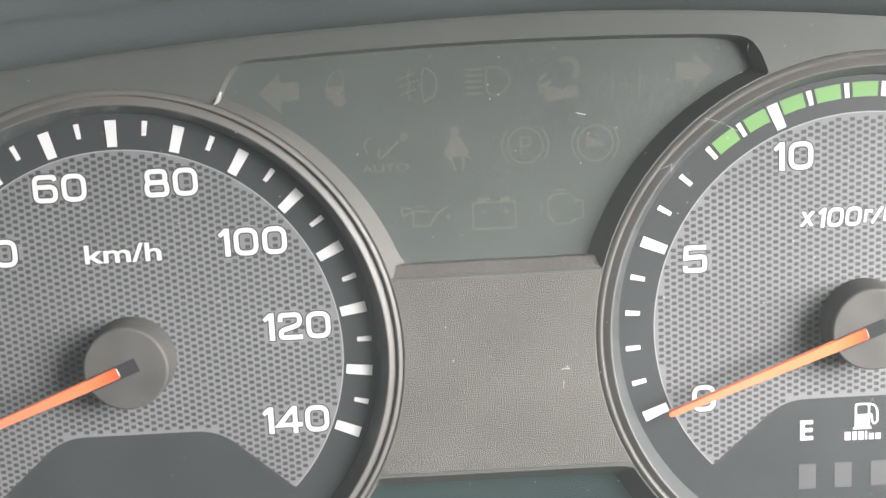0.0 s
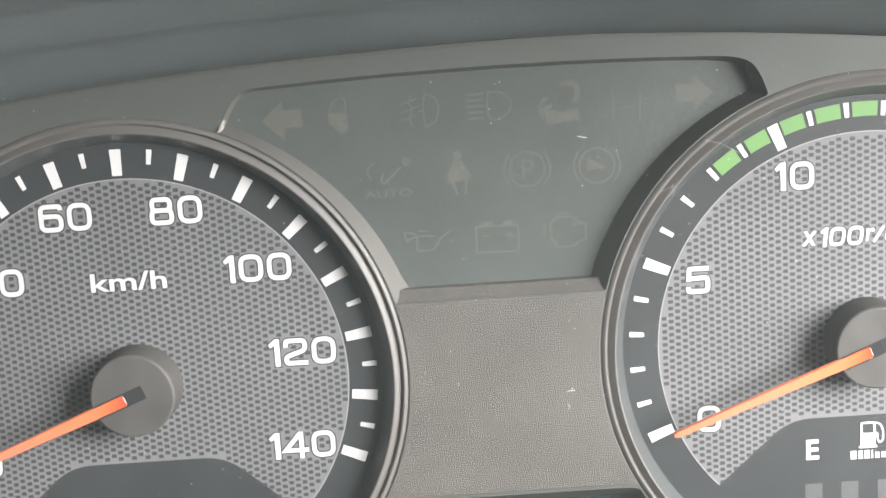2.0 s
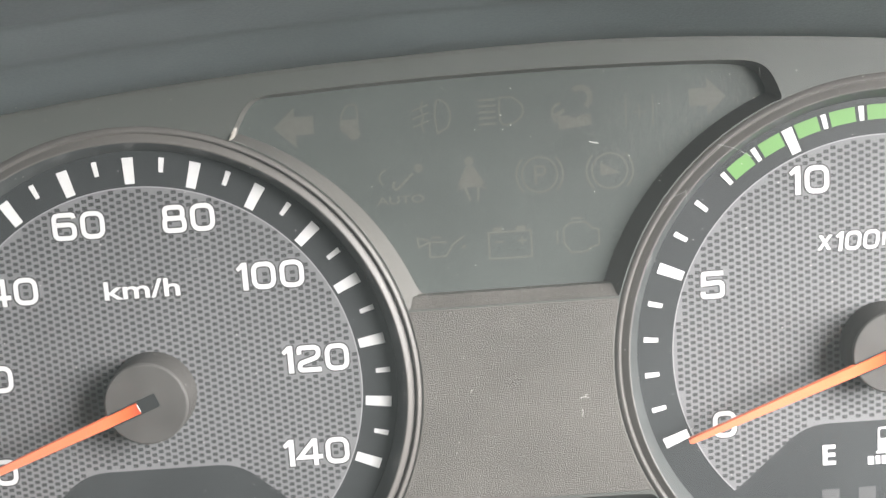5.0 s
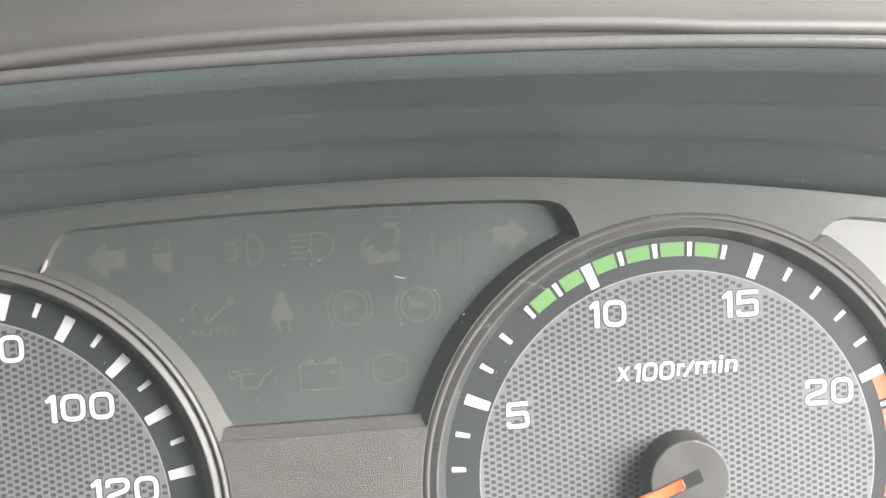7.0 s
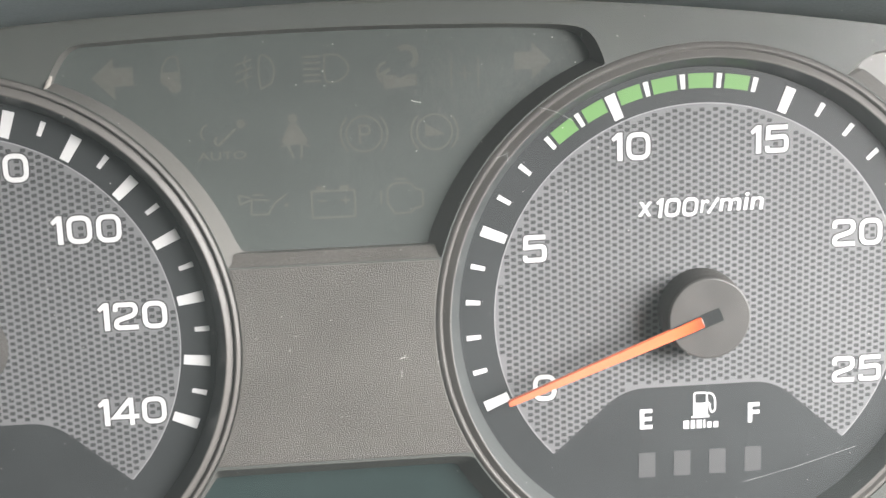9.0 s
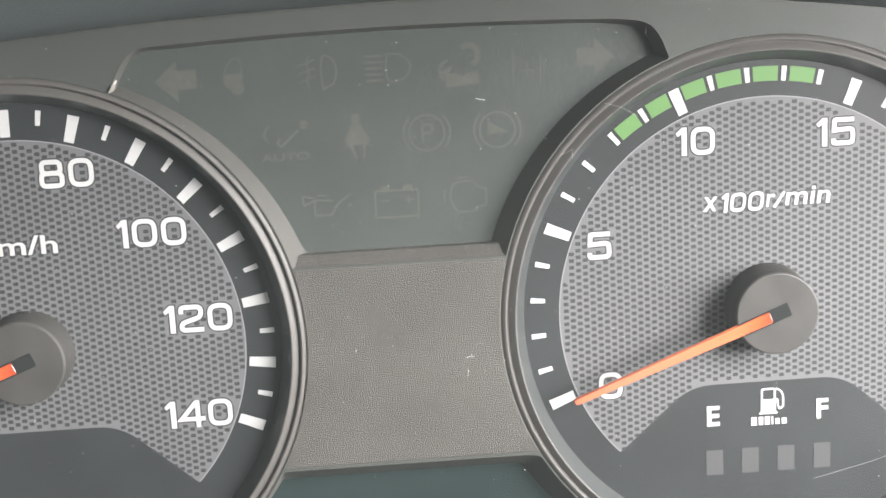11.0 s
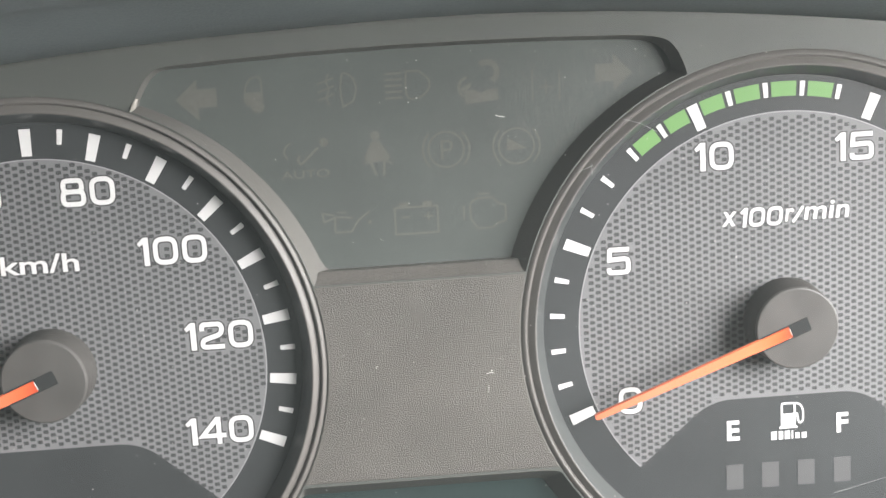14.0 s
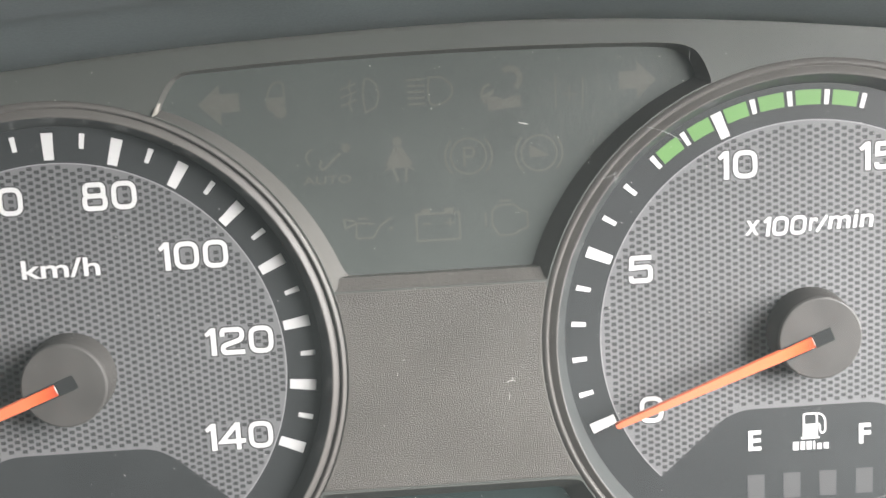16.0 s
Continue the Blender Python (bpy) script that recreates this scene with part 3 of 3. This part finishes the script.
def symbol(shapes, label):
    verts, faces = [], []
    for i, s in enumerate(shapes):
        v = [(x * MM, (IF - 0.003 * i) * MM, z * MM) for x, z in s[0]]
        f = s[1]
        faces += [tuple(a + len(verts) for a in g) for g in f]
        verts += v
    return mesh_object("warning_symbol", verts, faces, icon_mat, warning_panel, label)


def poly(*pts_):
    area = sum(a[0] * b[1] - b[0] * a[1] for a, b in zip(pts_, pts_[1:] + pts_[:1]))
    return (list(pts_) if area > 0 else list(pts_)[::-1]), [list(range(len(pts_)))]


def ring_of(x, z, r, w, a0=0.0, a1=360.0):
    if a1 - a0 >= 360:
        return stroke(arc(x, z, r, a0, a1, 40)[:-1], w, True)
    return stroke(arc(x, z, r, a0, a1, 20), w)


symbol([poly((31.5, 55.9), (36.1, 60.0), (36.1, 57.9), (40.0, 57.9), (40.0, 54.1), (36.1, 54.1), (36.1, 51.3))], "unlit left turn arrow")
symbol([poly((127.0, 55.9), (123.0, 60.0), (123.0, 58.0), (119.2, 58.0), (119.2, 54.3), (123.0, 54.3), (123.0, 52.2))], "unlit right turn arrow")
symbol([stroke(rounded([(45.7, 54.5), (45.9, 57.5), (47.3, 59.7), (49.3, 59.7), (49.4, 56.8), (49.2, 54.5)], 0.8), 0.4),
        poly((45.7, 56.6), (49.3, 56.6), (49.2, 55.2), (47.8, 55.0), (47.2, 53.6), (45.9, 54.0)), poly(*arc(48.3, 53.6, 1.35, 0, 345, 20))], "unlit open door symbol")
symbol([stroke(rounded([(66.0, 52.4), (65.6, 56.2), (66.2, 59.8), (68.4, 58.6), (69.1, 55.9), (68.2, 53.5)], 1.2), 0.4, True)]
       + [stroke([(60.9, 54.0 + k * 1.7), (64.4, 55.2 + k * 1.7)], 0.35) for k in range(3)]
       + [stroke(rounded([(63.2, 52.8), (62.6, 54.6), (63.4, 56.2), (62.7, 57.8), (63.3, 59.4)], 0.7), 0.35)], "unlit fog lamp symbol")
symbol([stroke(rounded([(79.5, 59.0), (79.2, 56.0), (79.5, 53.1), (82.2, 53.3), (84.3, 55.0), (84.3, 57.1), (82.2, 58.9)], 1.2), 0.42, True)]
       + [stroke([(74.9, 53.6 + k * 1.27), (78.5, 53.6 + k * 1.27)], 0.5) for k in range(5)], "unlit main beam symbol")
symbol([poly((91.6, 51.3), (98.6, 51.9), (98.5, 54.2), (96.6, 54.2), (95.0, 53.5), (93.6, 54.3), (91.4, 54.2)),
        stroke(arc(96.4, 57.8, 2.1, -60, 130, 16), 1.2), stroke(rounded([(91.2, 52.8), (90.2, 54.6), (90.8, 56.4), (92.2, 56.9)], 0.8), 0.6),
        poly((90.6, 54.6), (93.0, 55.9), (93.0, 55.0), (91.2, 53.7))], "unlit exhaust brake symbol")
symbol([stroke([(105.8, 51.2), (105.9, 57.7)], 0.35), stroke([(111.5, 50.9), (111.6, 57.3)], 0.35), stroke([(107.2, 54.0), (110.2, 53.9)], 0.3),
        stroke([(108.7, 52.4), (108.7, 55.6)], 0.3)], "unlit axle symbol")
symbol([poly(*arc(61.4, 45.3, 0.95, 0, 345, 18)), stroke(rounded([(60.2, 44.3), (57.6, 42.0), (56.4, 40.8), (55.6, 41.7), (56.2, 42.8)], 0.6), 0.55),
        stroke(arc(54.8, 43.6, 1.8, 100, 230, 12), 0.4)], "unlit automatic service symbol")
lettering("warning_symbol_letters", "AUTO", 57.1, 38.8, 1.7, icon_mat, warning_panel, IF, stretch=1.5, weight=0.01)
symbol([poly(*arc(72.2, 46.0, 1.0, 0, 345, 18)), poly((71.4, 44.9), (73.0, 44.9), (75.2, 41.2), (74.6, 40.7), (70.0, 40.7), (69.6, 41.3)),
        stroke([(69.3, 40.2), (71.4, 40.6), (74.0, 40.7), (75.5, 39.9)], 0.4), stroke([(71.0, 40.4), (72.0, 37.6)], 0.55), stroke([(73.8, 40.4), (73.6, 37.4)], 0.55)],
       "unlit seat belt symbol")
for x, z, what in ((87.0, 42.1, "unlit parking brake symbol"), (101.9, 41.9, "unlit air pressure symbol")):
    rings = [ring_of(x, z, 3.75, 0.42), ring_of(x, z, 4.95, 0.45, 135, 225), ring_of(x, z, 4.95, 0.45, -45, 45)]
    if "brake" in what:
        rings += [stroke([(x - 0.9, z - 2.1), (x - 0.9, z + 2.0)], 0.55),
                  stroke(rounded([(x - 0.62, z + 1.75), (x + 1.2, z + 1.75), (x + 1.2, z - 0.1), (x - 0.62, z - 0.1)], 0.8), 0.5)]
    else:
        rings += [poly((x - 2.0, z + 1.9), (x - 2.0, z - 0.9), (x + 2.3, z - 0.6))]
    symbol(rings, what)
symbol([stroke(rounded([(62.6, 29.0), (62.4, 25.9), (66.0, 25.9), (67.6, 28.4), (70.0, 30.0)], 0.4), 0.42), stroke([(60.0, 30.2), (60.2, 28.2), (62.6, 29.2), (66.4, 28.9)], 0.42),
        stroke([(60.0, 30.2), (62.4, 29.6)], 0.4), poly(*arc(69.9, 27.7, 0.42, 0, 340, 10)), stroke([(63.0, 30.2), (65.2, 30.1)], 0.4)], "unlit oil pressure symbol")
symbol([stroke([(75.3, 30.3), (75.3, 24.6), (84.4, 24.6), (84.4, 30.3)], 0.45, True), poly((76.3, 30.5), (78.3, 30.5), (78.3, 31.4), (76.3, 31.4)),
        poly((81.3, 30.5), (83.3, 30.5), (83.3, 31.4), (81.3, 31.4)), stroke([(76.6, 28.2), (78.4, 28.2)], 0.4), stroke([(81.4, 28.2), (83.4, 28.2)], 0.4),
        stroke([(82.4, 29.1), (82.4, 27.3)], 0.4)], "unlit battery symbol")
symbol([stroke(rounded([(91.4, 27.0), (91.4, 30.2), (92.8, 31.3), (96.2, 31.3), (97.6, 29.8), (98.9, 29.6), (98.9, 26.0), (97.2, 25.8), (96.2, 24.8), (92.8, 24.8)], 0.5), 0.42, True),
        stroke([(90.0, 29.8), (90.0, 26.8)], 0.4), stroke([(93.0, 32.2), (95.6, 32.2)], 0.4)], "unlit engine symbol")

# ---- the visor over the panel and the dashboard above it ----
LIP_Y = -100.0


def lip(x):
    return 91.7 - 4.4e-4 * min((x - 92) ** 2, 270.0 ** 2)


def sweep(name, profile, mat, parent, label, x0=-180.0, x1=360.0, n=90):
    """A long moulding across the dashboard; profile(x) gives its (y, z) points."""
    verts, faces, m = [], [], 0
    for i in range(n + 1):
        x = x0 + (x1 - x0) * i / n
        row = profile(x)
        m = len(row)
        verts += [(x * MM, y * MM, z * MM) for y, z in row]
    for i in range(n):
        for k in range(m - 1):
            faces.append((i * m + k, (i + 1) * m + k, (i + 1) * m + k + 1, i * m + k + 1))
    return mesh_object(name, verts, faces, mat, parent, label, smooth=True)


def hood_profile(x):
    a, b = arch(x) + 0.02, lip(x)
    row = [(FACE + 2.0, a), (FACE, a)]
    for k, bulge in ((0.08, 0.6), (0.28, 2.0), (0.36, 1.2), (0.42, 0.2), (0.58, 1.6), (0.66, 0.8), (0.70, -0.2), (0.83, 0.9), (0.88, -0.5), (0.93, -1.4)):
        row.append((FACE + (LIP_Y - FACE) * k, a + (b - a) * k + bulge))
    return row + [(LIP_Y + 0.8, b)]


def seam(x):
    """Height of the open seam over the lip; it closes towards both ends."""
    return 1.0 * max(0.0, 1 - ((x - 88) / 50) ** 2) ** 0.6


def lip_profile(x):
    b = lip(x)
    return [(LIP_Y - 1.0 * math.cos(radians(d)), b + 1.0 + 1.0 * math.sin(radians(d))) for d in range(-100, 110, 15)] + [(LIP_Y + 1.2, b + 1.9)]


def top_profile(x):
    b = lip(x) + 1.85
    g = b + seam(x)
    row = [(LIP_Y + 1.1, b - 0.1), (LIP_Y + 1.0, g - 0.1), (LIP_Y + 0.6, g + 0.1), (LIP_Y - 0.2, g + 0.5), (LIP_Y - 0.6, g + 1.1), (LIP_Y - 0.5, g + 1.8), (LIP_Y - 0.1, g + 2.3)]
    for s, t in ((0.6, 2.4), (2.4, 4.2), (8, 8), (25, 19), (60, 34), (160, 55), (950, 95)):
        row.append((LIP_Y + s, g + t))
    return row


visor = thing("instrument_visor", "dark blue grey plastic visor curving over the dials", "visor")
sweep("hood", hood_profile, visor_mat, visor, "smooth dark underside")
sweep("lip", lip_profile, lip_mat, visor, "rounded shiny front lip")
sweep("dashboard_top", top_profile, dash_mat, None, "", x0=-1300.0, x1=500.0, n=240)
tagged(bpy.data.objects["dashboard_top"], "warm grey dashboard top behind the visor lip", "dashboard", kind="structure")

fascia_loop, fascia_faces = filled([[(-1300, -1000), (500, -1000), (500, 60), (300, 60), (-120, 60), (-1300, 60)]])
v, f = solid(fascia_loop, fascia_faces, 8.0, 30.0)
tagged(mesh_object("dashboard_fascia", v, f, dash_mat), "plain warm grey dashboard front behind the instruments", "dashboard", kind="structure")

# ---- the clear cover with its dust and scratches ----
cover = thing("clear_cover", "clear dusty acrylic cover over the whole instrument panel", "cover")
LENS = -13.0


def on_cover(x, z):
    """Depth of the curved cover, which leans a little forward at its top."""
    return LENS + 5.0e-5 * (x - 80) ** 2 - 0.03 * z


def cover_sheet():
    nx, nz, verts, faces = 40, 16, [], []
    for i in range(nx + 1):
        x = -80 + 340 * i / nx
        for j in range(nz + 1):
            z = -77 + (arch(x) + 76.6) * j / nz
            verts.append((x * MM, on_cover(x, z) * MM, z * MM))
    for i in range(nx):
        for j in range(nz):
            k = i * (nz + 1) + j
            faces.append((k, k + nz + 1, k + nz + 2, k + 1))
    ob = mesh_object("sheet", verts, faces, lens_mat, cover, "", smooth=True)
    ob.visible_shadow = False
    return ob


cover_sheet()


def dust(count):
    rng, verts, faces = random.Random(5), [], []
    for _ in range(count):
        x, z = rng.uniform(-40, 215), rng.uniform(-48, 66)
        r = 0.035 + 0.075 * rng.random() ** 3
        y = on_cover(x, z) + 0.12
        long = rng.uniform(0.7, 1.6)
        a0, k = rng.uniform(0, 360), len(verts)
        for i in range(6):
            a = radians(a0 + 60 * i)
            q = r * rng.uniform(0.7, 1.2)
            verts.append(((x + q * long * math.cos(a)) * MM, y * MM, (z + q * math.sin(a)) * MM))
        faces.append(tuple(range(k, k + 6)))
    ob = mesh_object("dust", verts, faces, dust_mat, None)
    return tagged(ob, "pale dust specks lying on the clear cover", "dust", kind="stuff")


dust(900)


def scuffs(count):
    """Short upright wiping marks, thickest in front of the right half of the warning lights."""
    rng, verts, faces = random.Random(11), [], []
    while count:
        x, z = rng.gauss(118, 13), rng.gauss(50, 9)
        if not 82 < x < 150 or not 20 < z < 62 or math.hypot(x - TX, z) < 65:
            continue
        count -= 1
        h, w = rng.uniform(0.15, 0.7), rng.uniform(0.025, 0.05)
        y, lean, k = on_cover(x, z) + 0.13, rng.uniform(-0.15, 0.15), len(verts)
        for a, b in ((-w, -h), (w, -h), (w + lean * h, h), (-w + lean * h, h)):
            verts.append(((x + a) * MM, y * MM, (z + b) * MM))
        faces.append((k, k + 1, k + 2, k + 3))
    return tagged(mesh_object("wiping_scuffs", verts, faces, scuff_mat, None), "fine pale wiping scuffs on the clear cover", "scuffs", kind="stuff")


scuffs(420)


def lint(points, width):
    flat, faces = stroke(rounded(points, 1.0), width)
    y = on_cover(*points[0])
    v, f = solid(flat, faces, y + 0.3, y + 0.36)
    return tagged(mesh_object("lint_fibre", v, f, dust_mat, None), "pale curled lint fibre on the clear cover", "lint", "lint fibres")


lint([(96.4, 50.1), (97.2, 49.8), (98.3, 49.6)], 0.13)
lint([(92.0, -3.8), (92.8, -3.55), (93.7, -3.7)], 0.10)
lint([(92.2, -7.9), (92.4, -6.9), (92.3, -6.3)], 0.08)


def scratch(points, width):
    flat, faces = stroke(rounded(points, 1.0), width)
    y = on_cover(*points[0])
    v, f = solid(flat, faces, y + 0.30, y + 0.34)
    return mesh_object("scratch", v, f, scratch_mat, cover, "fine pale scratch")


scratch([(122.2, 47.6), (125.6, 46.6), (129.0, 44.6)], 0.10)
scratch([(113.0, 37.6), (115.8, 38.6)], 0.09)
scratch([(115.4, 38.9), (115.6, 36.6)], 0.09)
scratch([(166.0, -36.4), (178.0, -33.6), (191.0, -29.8)], 0.07)

# ---- the cab around, seen only as reflected light ----


def wall(name, corners, hole, label):
    """A lining panel in its plane, 3 cm thick, with an opening."""
    o, u, v, nrm = (Vector(c) for c in corners)
    lu, lv = u.length, v.length
    eu, ev = u.normalized(), v.normalized()
    loops = [[(0, 0), (lu, 0), (lu, lv), (0, lv)]]
    if hole:
        a, b, c, d = hole
        loops.append([(a, b), (c, b), (c, d), (a, d)])
    p, t = filled(loops)
    m = len(p)
    verts = [tuple(o + eu * x + ev * z) for x, z in p] + [tuple(o + eu * x + ev * z + nrm * 0.03) for x, z in p]
    faces = [tuple(f) for f in t] + [tuple(i + m for i in f[::-1]) for f in t]
    ob = mesh_object(name, verts, faces, cab_mat)
    return tagged(ob, label, "wall", kind="structure")


wall("wall_right", ((0.50, -1.6, -1.0), (0, 2.5, 0), (0, 0, 1.9), (1, 0, 0)), (1.06, 0.99, 1.58, 1.36), "grey cab door lining with a side window opening")
wall("wall_left", ((-1.3, -1.6, -1.0), (0, 2.5, 0), (0, 0, 1.9), (-1, 0, 0)), None, "plain grey lining of the far cab side")
wall("wall_rear", ((-1.3, -1.6, -1.0), (1.80, 0, 0), (0, 0, 1.9), (0, -1, 0)), None, "plain grey cab rear wall")
wall("wall_front", ((-1.3, 0.9, -1.0), (1.80, 0, 0), (0, 0, 1.9), (0, 1, 0)), (0.4, 1.2, 1.9, 1.75), "grey cab front wall with the windscreen opening")
wall("ceiling", ((-1.3, -1.6, 0.9), (1.80, 0, 0), (0, 2.5, 0), (0, 0, 1)), None, "plain grey cab ceiling")
wall("floor", ((-1.3, -1.6, -1.0), (1.80, 0, 0), (0, 2.5, 0), (0, 0, -1)), None, "plain grey cab floor")
